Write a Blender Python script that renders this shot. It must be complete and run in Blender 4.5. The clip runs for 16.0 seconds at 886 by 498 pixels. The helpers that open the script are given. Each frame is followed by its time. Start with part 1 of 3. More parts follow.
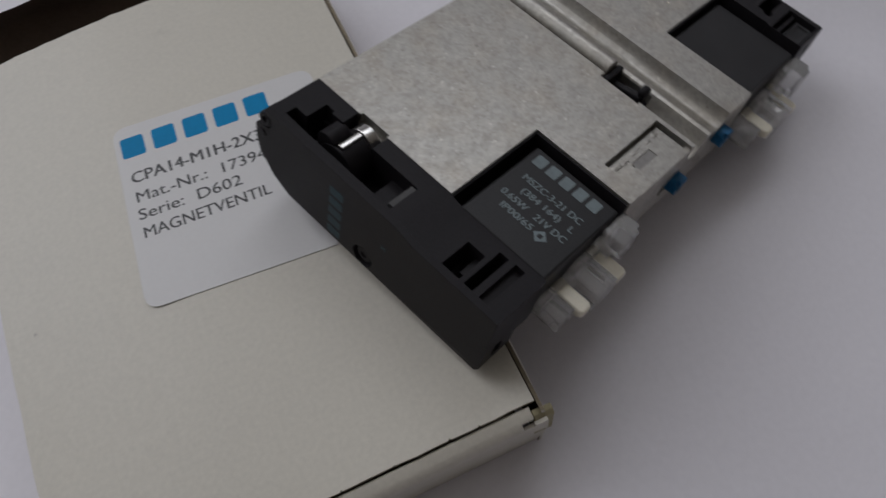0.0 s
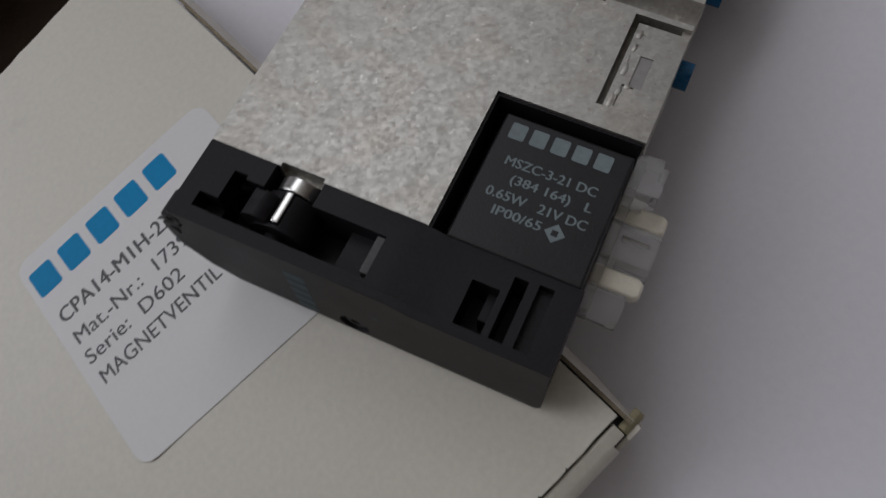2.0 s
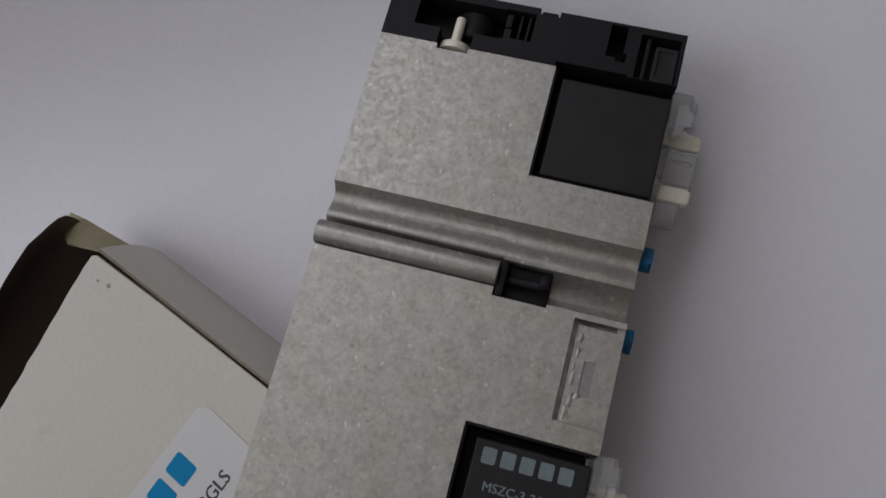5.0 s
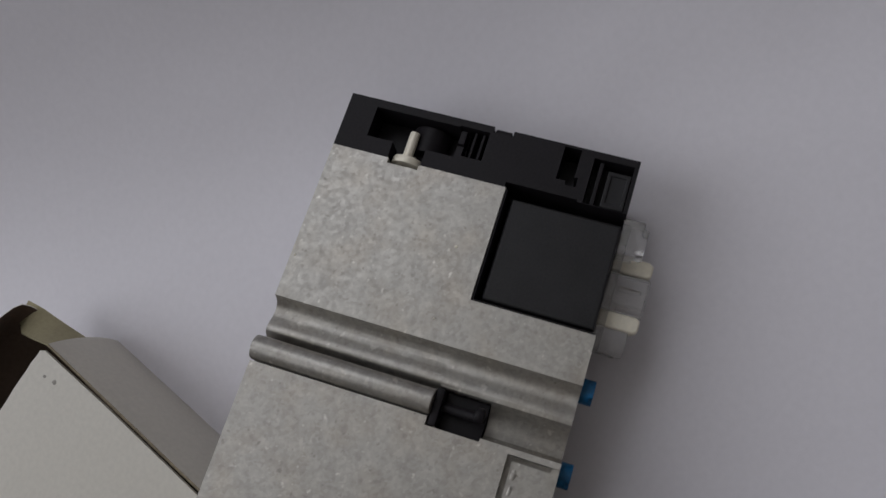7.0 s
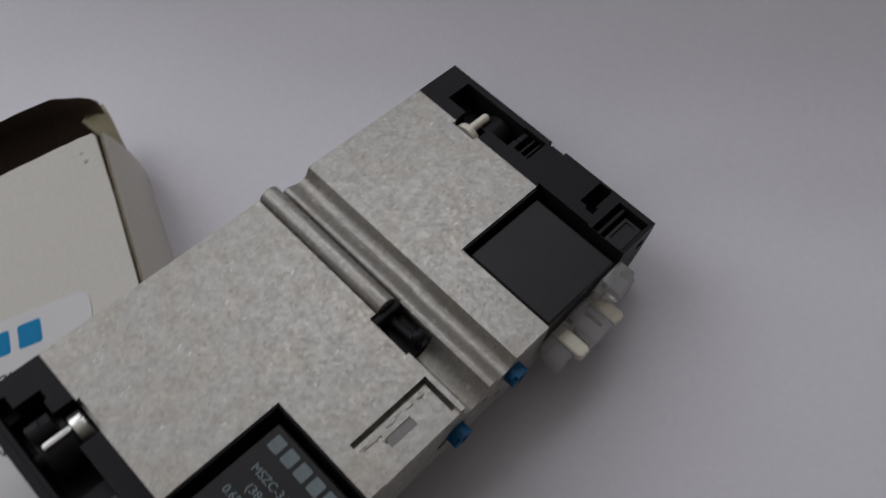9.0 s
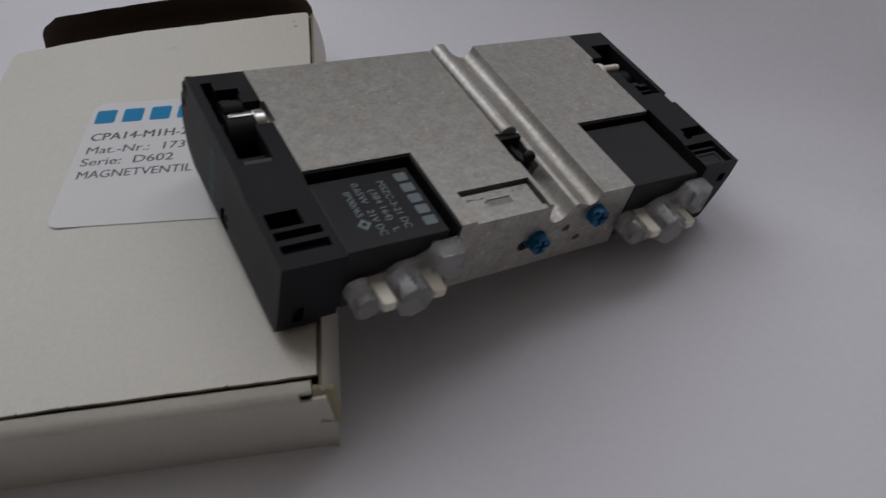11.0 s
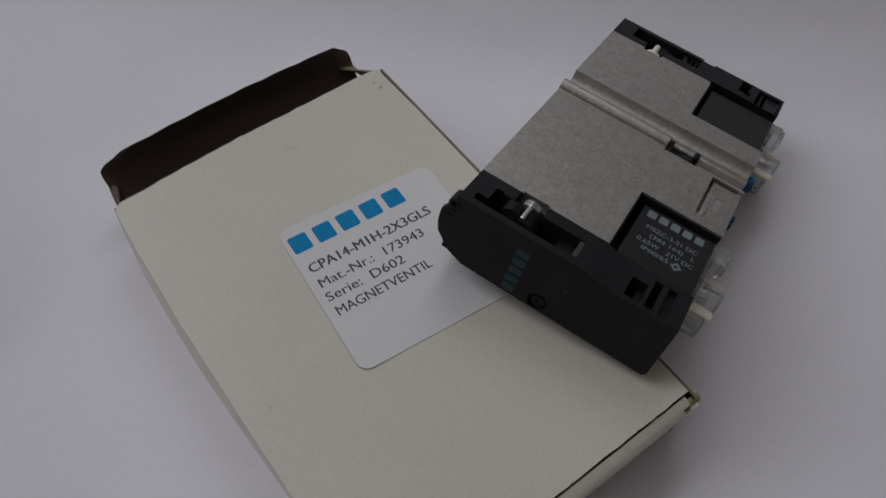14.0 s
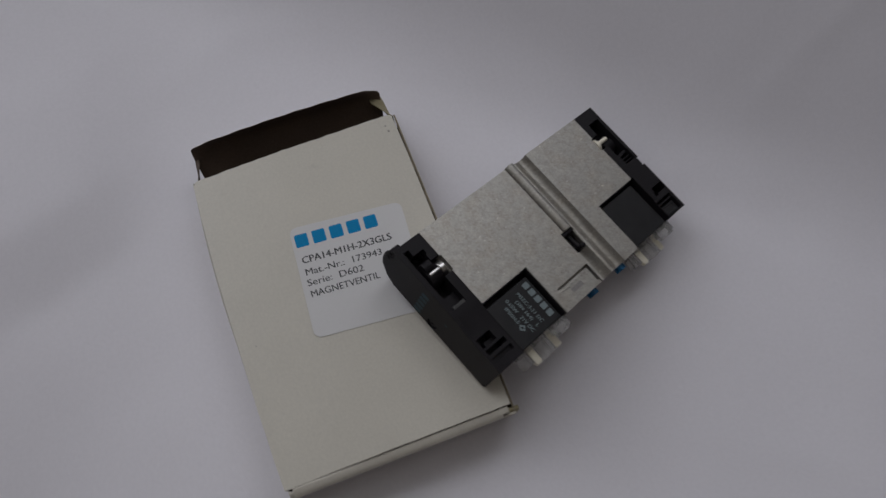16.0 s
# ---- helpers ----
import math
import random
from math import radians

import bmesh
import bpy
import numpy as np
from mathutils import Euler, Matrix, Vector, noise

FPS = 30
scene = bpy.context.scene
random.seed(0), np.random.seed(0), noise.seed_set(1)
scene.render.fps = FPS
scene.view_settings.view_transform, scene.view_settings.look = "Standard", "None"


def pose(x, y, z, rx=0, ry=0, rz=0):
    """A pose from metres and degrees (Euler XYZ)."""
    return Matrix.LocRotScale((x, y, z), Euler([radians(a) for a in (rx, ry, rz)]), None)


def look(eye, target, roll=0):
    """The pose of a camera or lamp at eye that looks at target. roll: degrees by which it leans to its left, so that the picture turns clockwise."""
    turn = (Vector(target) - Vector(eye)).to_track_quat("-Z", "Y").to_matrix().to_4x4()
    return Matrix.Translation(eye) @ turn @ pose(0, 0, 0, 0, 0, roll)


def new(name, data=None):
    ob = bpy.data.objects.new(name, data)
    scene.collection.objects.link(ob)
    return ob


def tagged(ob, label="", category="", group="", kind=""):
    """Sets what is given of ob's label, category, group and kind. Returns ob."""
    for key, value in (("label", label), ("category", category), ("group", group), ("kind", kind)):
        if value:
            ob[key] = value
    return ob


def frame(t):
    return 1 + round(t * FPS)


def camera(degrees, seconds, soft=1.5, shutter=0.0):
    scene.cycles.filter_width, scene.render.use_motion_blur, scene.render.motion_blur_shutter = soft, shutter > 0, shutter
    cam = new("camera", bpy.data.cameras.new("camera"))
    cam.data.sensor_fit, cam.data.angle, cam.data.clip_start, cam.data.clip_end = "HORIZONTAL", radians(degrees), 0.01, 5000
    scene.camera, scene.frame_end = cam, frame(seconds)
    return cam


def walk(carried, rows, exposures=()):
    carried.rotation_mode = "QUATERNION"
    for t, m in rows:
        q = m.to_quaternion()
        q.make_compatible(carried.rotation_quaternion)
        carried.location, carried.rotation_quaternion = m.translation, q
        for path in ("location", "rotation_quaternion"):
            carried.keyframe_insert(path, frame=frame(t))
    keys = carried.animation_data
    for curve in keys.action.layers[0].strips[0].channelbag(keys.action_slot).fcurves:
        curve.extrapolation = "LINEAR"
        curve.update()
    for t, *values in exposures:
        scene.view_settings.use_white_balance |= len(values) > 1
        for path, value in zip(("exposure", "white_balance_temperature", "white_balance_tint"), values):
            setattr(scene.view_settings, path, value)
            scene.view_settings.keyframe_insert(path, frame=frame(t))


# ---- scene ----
# Camera: hand-held, gliding over a small part lying on a carton. Metres; the carton's front right top corner is the origin.
cam = camera(58.15, 16.0, soft=1.4, shutter=0.5)
PATH = [
    (0.0, -0.01689, -0.02551, 0.10484, 26.93, 4.06, -24.45),
    (0.5, -0.00953, -0.02430, 0.10167, 23.31, 7.46, -30.51),
    (1.0, -0.01071, -0.01900, 0.10122, 20.45, 9.22, -35.73),
    (1.5, -0.00908, -0.00944, 0.09693, 16.85, 10.80, -40.87),
    (2.0, -0.00173, -0.00257, 0.09121, 13.77, 12.51, -45.11),
    (2.5, 0.00132, 0.00677, 0.08584, 11.41, 11.71, -48.20),
    (3.0, 0.01073, 0.00601, 0.08824, 10.07, 14.66, -50.39),
    (3.5, 0.01361, 0.00779, 0.09990, 7.84, 14.04, -52.90),
    (4.0, 0.01923, 0.00940, 0.10447, 7.22, 13.98, -54.07),
    (4.5, 0.02812, 0.01522, 0.10704, 6.14, 13.93, -54.77),
    (5.0, 0.04277, 0.02446, 0.11007, 2.82, 13.67, -55.44),
    (5.2, 0.04318, 0.02477, 0.10949, 4.93, 13.45, -55.52),
    (7.3, 0.06087, 0.02146, 0.10600, 6.89, 15.55, -51.41),
    (7.5, 0.06160, 0.01941, 0.10728, 9.30, 15.40, -47.64),
    (8.0, 0.05606, 0.01260, 0.10806, 15.38, 13.86, -38.19),
    (8.2, 0.05282, 0.00979, 0.10670, 17.62, 12.73, -35.13),
    (10.3, 0.02828, -0.04161, 0.10751, 36.01, 5.29, -9.07),
    (10.5, 0.02763, -0.04851, 0.09864, 38.40, 5.50, -7.41),
    (11.0, 0.01372, -0.06478, 0.09135, 43.10, 2.68, -7.20),
    (11.5, -0.00740, -0.07007, 0.08225, 46.48, -0.06, -8.11),
    (12.0, -0.02946, -0.06561, 0.08417, 46.45, -0.93, -13.47),
    (12.5, -0.04665, -0.05716, 0.08570, 45.31, -1.68, -19.01),
    (13.0, -0.05906, -0.04562, 0.09409, 42.69, -1.82, -25.87),
    (13.5, -0.06736, -0.03075, 0.10743, 38.04, -2.32, -32.23),
    (14.0, -0.07353, -0.01529, 0.12917, 33.34, -2.72, -36.92),
    (14.5, -0.07496, -0.01199, 0.14790, 30.74, -3.65, -39.35),
    (15.0, -0.05823, -0.01616, 0.17868, 26.12, -2.62, -38.30),
    (15.5, -0.05374, -0.01867, 0.19637, 23.32, -2.83, -28.05),
    (16.0, -0.03853, -0.02414, 0.22080, 20.30, -2.23, -21.04),
]
EXPOSURES = [(0.0, 0.08), (4.0, 0.02), (8.0, -0.02), (11.0, 0.03), (12.3, 0.12), (13.5, -0.02), (14.5, -0.12), (16.0, -0.16)]
walk(cam, [(t, pose(x, y, z, rx, ry, rz)) for t, x, y, z, rx, ry, rz in PATH], EXPOSURES)

# ---- light: an overcast sky through two assumed, unseen windows ----
WINDOW_POWER = 7.35  # watts for each square metre of window
SKY_STRENGTH = 0.05
world = bpy.data.worlds.new("sky")
scene.world = world
world.use_nodes = True
_wn = world.node_tree.nodes
_sky = _wn.new("ShaderNodeTexSky")
_sky.sky_type = "NISHITA"
_sky.sun_disc = False
_sky.sun_elevation = radians(35)
_sky.sun_rotation = radians(5)
_wn["Background"].inputs["Strength"].default_value = SKY_STRENGTH
world.node_tree.links.new(_sky.outputs["Color"], _wn["Background"].inputs["Color"])

# the room: x from WEST to EAST, y from SOUTH to NORTH
WEST, EAST, SOUTH, NORTH, FLOOR, CEIL = -2.4, 2.5, -3.2, 0.86, -0.77, 2.26
# the openings in the north wall, x0, x1, z0, z1: one with a low sill, one with a high sill
# the high-sill one is added to bring light from the east
WINDOWS = [(-1.38, -0.08, 0.40, 2.18), (0.24, 1.58, 0.92, 2.18)]

for x0, x1, z0, z1 in WINDOWS:
    lamp_data = bpy.data.lights.new("assumed_window_light", "AREA")
    lamp_data.shape = "RECTANGLE"
    lamp_data.size, lamp_data.size_y = x1 - x0 - 0.1, z1 - z0 - 0.1
    lamp_data.energy = WINDOW_POWER * lamp_data.size * lamp_data.size_y
    lamp_data.color = (0.945, 0.955, 1.0)
    lamp = new("assumed_window_light", lamp_data)
    lamp.matrix_world = look(((x0 + x1) / 2, NORTH + 0.02, (z0 + z1) / 2), ((x0 + x1) / 2, 0, (z0 + z1) / 2))


# ---- materials ----
def material(name, color, rough=0.5, metal=0.0, vary=0.08, grain=1500.0, blotch=60.0, bump=0.0, spots=0.0, transmission=0.0, ior=1.45, rough_vary=0.08, bump_scale=None, spec=0.5):
    """A Principled surface with variation at two scales (grain and blotch, per metre), relief and optional dark spots."""
    m = bpy.data.materials.new(name)
    m.use_nodes = True
    nt = m.node_tree
    n, link = nt.nodes, nt.links.new
    bsdf = n["Principled BSDF"]
    co = n.new("ShaderNodeTexCoord")
    fine = n.new("ShaderNodeTexNoise")
    fine.inputs["Scale"].default_value = grain
    fine.inputs["Detail"].default_value = 3.0
    wide = n.new("ShaderNodeTexNoise")
    wide.inputs["Scale"].default_value = blotch
    wide.inputs["Detail"].default_value = 4.0
    for tex in (fine, wide):
        link(co.outputs["Object"], tex.inputs["Vector"])
    mean = n.new("ShaderNodeMath")
    mean.operation = "ADD"
    link(fine.outputs["Fac"], mean.inputs[0])
    link(wide.outputs["Fac"], mean.inputs[1])
    ramp = n.new("ShaderNodeMapRange")
    ramp.inputs["From Min"].default_value, ramp.inputs["From Max"].default_value = 0.65, 1.35
    link(mean.outputs[0], ramp.inputs["Value"])
    mix = n.new("ShaderNodeMix")
    mix.data_type = "RGBA"
    mix.inputs["A"].default_value = (*(c * (1 - 2 * vary) for c in color), 1)
    mix.inputs["B"].default_value = (*(min(1, c * (1 + vary)) for c in color), 1)
    link(ramp.outputs["Result"], mix.inputs["Factor"])
    out = mix.outputs["Result"]
    if spots:
        sp = n.new("ShaderNodeTexNoise")
        sp.inputs["Scale"].default_value = blotch * 4
        sp.inputs["Detail"].default_value = 6.0
        link(co.outputs["Object"], sp.inputs["Vector"])
        cut = n.new("ShaderNodeMapRange")
        cut.inputs["From Min"].default_value, cut.inputs["From Max"].default_value = 0.66, 0.74
        cut.inputs["To Max"].default_value = spots
        link(sp.outputs["Fac"], cut.inputs["Value"])
        dirt = n.new("ShaderNodeMix")
        dirt.data_type = "RGBA"
        dirt.inputs["B"].default_value = (*(c * 0.45 for c in color), 1)
        link(cut.outputs["Result"], dirt.inputs["Factor"])
        link(out, dirt.inputs["A"])
        out = dirt.outputs["Result"]
    link(out, bsdf.inputs["Base Color"])
    rr = n.new("ShaderNodeMapRange")
    rr.inputs["To Min"].default_value, rr.inputs["To Max"].default_value = max(0.02, rough - rough_vary), min(1, rough + rough_vary)
    link(wide.outputs["Fac"], rr.inputs["Value"])
    link(rr.outputs["Result"], bsdf.inputs["Roughness"])
    bsdf.inputs["Metallic"].default_value = metal
    bsdf.inputs["IOR"].default_value = ior
    bsdf.inputs["Specular IOR Level"].default_value = spec
    bsdf.inputs["Transmission Weight"].default_value = transmission
    if bump:
        rel = n.new("ShaderNodeTexNoise")
        rel.inputs["Scale"].default_value = bump_scale or grain
        rel.inputs["Detail"].default_value = 4.0
        link(co.outputs["Object"], rel.inputs["Vector"])
        b = n.new("ShaderNodeBump")
        b.inputs["Strength"].default_value = bump
        b.inputs["Distance"].default_value = 0.0002
        link(rel.outputs["Fac"], b.inputs["Height"])
        link(b.outputs["Normal"], bsdf.inputs["Normal"])
    return m


def cast_metal():
    """Bead-blasted zinc casting: a mottle of small crystals, some brighter and glossier than others, and faint stains."""
    m = bpy.data.materials.new("cast_zinc")
    m.use_nodes = True
    nt = m.node_tree
    n, link = nt.nodes, nt.links.new
    bsdf = n["Principled BSDF"]
    co = n.new("ShaderNodeTexCoord")
    cells = n.new("ShaderNodeTexVoronoi")
    cells.inputs["Scale"].default_value = 2000
    cells.inputs["Randomness"].default_value = 1.0
    fine = n.new("ShaderNodeTexNoise")
    fine.inputs["Scale"].default_value = 1150
    fine.inputs["Detail"].default_value = 3.0
    wide = n.new("ShaderNodeTexNoise")
    wide.inputs["Scale"].default_value = 420
    wide.inputs["Detail"].default_value = 5.0
    for tex in (cells, fine, wide):
        link(co.outputs["Object"], tex.inputs["Vector"])
    sep = n.new("ShaderNodeSeparateColor")
    link(cells.outputs["Color"], sep.inputs["Color"])

    def math_node(op, a, b):
        k = n.new("ShaderNodeMath")
        k.operation = op
        for slot, v in zip(k.inputs, (a, b)):
            if isinstance(v, (int, float)):
                slot.default_value = v
            else:
                link(v, slot)
        return k.outputs[0]

    tone = math_node("ADD", math_node("MULTIPLY", sep.outputs["Red"], 0.25), math_node("MULTIPLY", fine.outputs["Fac"], 0.62))
    tone = math_node("ADD", tone, math_node("MULTIPLY", wide.outputs["Fac"], 0.75))
    ramp = n.new("ShaderNodeMapRange")
    ramp.inputs["From Min"].default_value, ramp.inputs["From Max"].default_value = 0.50, 1.20
    link(tone, ramp.inputs["Value"])
    mix = n.new("ShaderNodeMix")
    mix.data_type = "RGBA"
    mix.inputs["A"].default_value = (0.33, 0.316, 0.292, 1)
    mix.inputs["B"].default_value = (0.51, 0.493, 0.456, 1)
    link(ramp.outputs["Result"], mix.inputs["Factor"])
    # a brownish tarnish in soft clouds
    cloud = n.new("ShaderNodeTexNoise")
    cloud.inputs["Scale"].default_value = 160
    cloud.inputs["Detail"].default_value = 6.0
    link(co.outputs["Object"], cloud.inputs["Vector"])
    tarnish = n.new("ShaderNodeMapRange")
    tarnish.inputs["From Min"].default_value, tarnish.inputs["From Max"].default_value, tarnish.inputs["To Max"].default_value = 0.45, 0.7, 0.4
    link(cloud.outputs["Fac"], tarnish.inputs["Value"])
    warm = n.new("ShaderNodeMix")
    warm.data_type = "RGBA"
    warm.blend_type = "MULTIPLY"
    warm.inputs["B"].default_value = (0.95, 0.87, 0.78, 1)
    link(tarnish.outputs["Result"], warm.inputs["Factor"])
    link(mix.outputs["Result"], warm.inputs["A"])
    # small dark pits and a few bright crystals
    pits = n.new("ShaderNodeTexNoise")
    pits.inputs["Scale"].default_value = 820
    pits.inputs["Detail"].default_value = 2.0
    link(co.outputs["Object"], pits.inputs["Vector"])
    flecked = warm.outputs["Result"]
    for lo, hi, amount, shade in ((0.66, 0.76, 0.45, (0.14, 0.13, 0.115, 1)), (0.34, 0.25, 0.5, (0.80, 0.78, 0.72, 1))):
        cut = n.new("ShaderNodeMapRange")
        cut.inputs["From Min"].default_value, cut.inputs["From Max"].default_value, cut.inputs["To Max"].default_value = lo, hi, amount
        link(pits.outputs["Fac"], cut.inputs["Value"])
        fleck = n.new("ShaderNodeMix")
        fleck.data_type = "RGBA"
        fleck.inputs["B"].default_value = shade
        link(cut.outputs["Result"], fleck.inputs["Factor"])
        link(flecked, fleck.inputs["A"])
        flecked = fleck.outputs["Result"]
    link(flecked, bsdf.inputs["Base Color"])
    rr = n.new("ShaderNodeMapRange")
    rr.inputs["To Min"].default_value, rr.inputs["To Max"].default_value = 0.39, 0.51
    link(sep.outputs["Green"], rr.inputs["Value"])
    link(rr.outputs["Result"], bsdf.inputs["Roughness"])
    bsdf.inputs["Metallic"].default_value = 0.85
    b = n.new("ShaderNodeBump")
    b.inputs["Strength"].default_value = 0.025
    b.inputs["Distance"].default_value = 0.0001
    link(fine.outputs["Fac"], b.inputs["Height"])
    link(b.outputs["Normal"], bsdf.inputs["Normal"])
    return m


M_PAPER = material("white_paper", (0.74, 0.72, 0.765), 0.5, vary=0.02, grain=900, blotch=12, bump=0.15, bump_scale=700)
M_BOARD = material("greyish_white_board", (0.585, 0.552, 0.48), 0.46, vary=0.045, grain=1300, blotch=28, bump=0.35, bump_scale=260, spots=0.14, spec=0.8)
# grey-brown inside of the board, made darker to carry the carton's inner shade
M_KRAFT = material("shaded_board_inside", (0.115, 0.08, 0.06), 0.85, vary=0.12, grain=1500, blotch=80, bump=0.3)
M_OLIVE = material("olive_grey_board", (0.36, 0.32, 0.20), 0.8, vary=0.08, grain=1500, blotch=80, bump=0.3)
M_SMUDGE = material("grey_smudge", (0.40, 0.375, 0.335), 0.7, vary=0.2, grain=1500)
M_EDGE = material("raw_board_edge", (0.24, 0.20, 0.14), 0.9, vary=0.2, grain=2500, blotch=300)
M_LABEL = material("label_paper", (0.64, 0.63, 0.63), 0.4, vary=0.015, grain=1500, blotch=40)
M_BLUE_INK = material("cyan_blue_ink", (0.003, 0.235, 0.5), 0.55, vary=0.05, spec=0.15)
M_BLACK_INK = material("black_ink", (0.055, 0.055, 0.058), 0.5, vary=0.1)
M_PALE_INK = material("pale_grey_ink", (0.18, 0.22, 0.232), 0.6, vary=0.1)
M_TEAL_INK = material("dark_teal_ink", (0.005, 0.036, 0.05), 0.5, vary=0.2)
M_METAL = cast_metal()
M_BLACK = material("black_plastic", (0.013, 0.0112, 0.0135), 0.48, vary=0.2, grain=2500, blotch=150, bump=0.08, bump_scale=4000, spec=0.23)
M_COIL = material("black_coil_resin", (0.021, 0.0205, 0.022), 0.38, vary=0.15, grain=3000, blotch=200, bump=0.15, bump_scale=4000, spec=0.28)
M_CLEAR = material("milky_clear_plastic", (0.93, 0.925, 0.925), 0.14, vary=0.05, transmission=0.83, ior=1.43)
M_PIN = material("tinned_pin", (0.86, 0.81, 0.68), 0.4, metal=0.15, vary=0.06)
M_GREY = material("worn_grey_plastic", (0.06, 0.058, 0.058), 0.5, vary=0.15)
M_DULL = material("dull_zinc", (0.27, 0.26, 0.25), 0.6, vary=0.12, grain=900)
M_STEEL = material("bright_steel", (0.72, 0.71, 0.68), 0.28, metal=1.0, vary=0.06)
M_SCREW = material("blue_screw_plastic", (0.0, 0.10, 0.24), 0.45, vary=0.25, grain=1500, bump=0.6, bump_scale=900)
M_WALL = material("wall_paint", (0.28, 0.25, 0.22), 0.8, vary=0.03, grain=60, blotch=3)
M_CEIL = material("ceiling_paint", (0.8, 0.78, 0.74), 0.85, vary=0.02, grain=60, blotch=3)
M_WOOD = material("floor_wood", (0.28, 0.19, 0.12), 0.5, vary=0.15, grain=40, blotch=5)


# ---- mesh helpers: shapes in millimetres ----
def cuboid(x0, x1, y0, y1, z0, z1):
    bm = bmesh.new()
    bmesh.ops.create_cube(bm, size=1)
    for v in bm.verts:
        v.co = Vector(((x0 + x1) / 2 + v.co.x * (x1 - x0), (y0 + y1) / 2 + v.co.y * (y1 - y0), (z0 + z1) / 2 + v.co.z * (z1 - z0)))
    return bm


def rod(center, axis, radius, length, segments=24, radius2=None):
    """A cylinder or cone about center along axis."""
    bm = bmesh.new()
    bmesh.ops.create_cone(bm, cap_ends=True, segments=segments, radius1=radius, radius2=radius if radius2 is None else radius2, depth=length)
    turn = Vector(axis).to_track_quat("Z", "Y").to_matrix().to_4x4()
    bm.transform(Matrix.Translation(center) @ turn)
    return bm


def prism(poly, lo, hi, place):
    """A polygon of (a, b) drawn out from lo to hi; place(a, b, c) gives the point."""
    bm = bmesh.new()
    low = [bm.verts.new(place(a, b, lo)) for a, b in poly]
    high = [bm.verts.new(place(a, b, hi)) for a, b in poly]
    bm.faces.new(low)
    bm.faces.new(high[::-1])
    for i in range(len(poly)):
        j = (i + 1) % len(poly)
        bm.faces.new((low[j], low[i], high[i], high[j]))
    bmesh.ops.recalc_face_normals(bm, faces=bm.faces)
    return bm


def merged(*parts):
    bm = bmesh.new()
    for p in parts:
        me = bpy.data.meshes.new("tmp")
        p.to_mesh(me)
        bm.from_mesh(me)
        bpy.data.meshes.remove(me)
        p.free()
    return bm


def finish(me, mat, smooth=True, angle=35):
    me.transform(Matrix.Scale(0.001, 4))
    me.materials.clear()
    me.materials.append(mat)
    if smooth:
        bm = bmesh.new()
        bm.from_mesh(me)
        for f in bm.faces:
            f.smooth = True
        for e in bm.edges:
            if len(e.link_faces) == 2:
                e.smooth = e.calc_face_angle(0) < radians(angle)
        bm.to_mesh(me)
        bm.free()
    return me


def carve(base, cuts=(), adds=(), bevel=0.2, segments=2):
    """The base with the cuts taken off and the adds joined on, and its edges rounded: a bmesh, in millimetres."""
    temps = []

    def temp(bm):
        me = bpy.data.meshes.new("tmp")
        bmesh.ops.recalc_face_normals(bm, faces=bm.faces)
        bm.to_mesh(me)
        bm.free()
        ob = new("tmp", me)
        temps.append(ob)
        return ob

    ob = temp(base)
    for kind, group in (("UNION", adds), ("DIFFERENCE", cuts)):
        for bm in group:
            mod = ob.modifiers.new("b", "BOOLEAN")
            mod.operation, mod.solver, mod.object = kind, "EXACT", temp(bm)
    if bevel:
        mod = ob.modifiers.new("r", "BEVEL")
        mod.width, mod.segments, mod.limit_method, mod.angle_limit = bevel, segments, "ANGLE", radians(35)
        mod.use_clamp_overlap = True
    dg = bpy.context.evaluated_depsgraph_get()
    dg.update()
    me = bpy.data.meshes.new_from_object(ob.evaluated_get(dg))
    out = bmesh.new()
    out.from_mesh(me)
    bpy.data.meshes.remove(me)
    for o in temps:
        data = o.data
        bpy.data.objects.remove(o)
        bpy.data.meshes.remove(data)
    return out


def part(name, bm, mat, parent=None, label="", smooth=True, angle=35):
    me = bpy.data.meshes.new(name)
    bm.to_mesh(me)
    bm.free()
    ob = new(name, finish(me, mat, smooth, angle))
    ob.parent = parent
    if smooth:
        mod = ob.modifiers.new("normals", "WEIGHTED_NORMAL")
        mod.keep_sharp = True
    if label:
        tagged(ob, label)
    return ob


def lettering(text, width, height, place, lift=0.03, bold=0.0):
    """Flat letters whose box is width x height, in millimetres; place is a matrix from the text's plane."""
    cu = bpy.data.curves.new("t", "FONT")
    cu.body = text
    cu.size = 1
    cu.resolution_u = 3
    ob = new("t", cu)
    dg = bpy.context.evaluated_depsgraph_get()
    dg.update()
    me = bpy.data.meshes.new_from_object(ob.evaluated_get(dg))
    bm = bmesh.new()
    bm.from_mesh(me)
    bpy.data.meshes.remove(me)
    bpy.data.objects.remove(ob)
    bpy.data.curves.remove(cu)
    xs = [v.co.x for v in bm.verts]
    cap = 0.69
    for v in bm.verts:
        v.co = Vector(((v.co.x - min(xs)) / (max(xs) - min(xs)) * width, v.co.y / cap * height, lift))
    if bold:
        twin = bm.copy()
        for v in twin.verts:
            v.co.x += bold
            v.co.y += bold * 0.3
            v.co.z += 0.004
        bm = merged(bm, twin)
    bm.transform(place)
    return bm


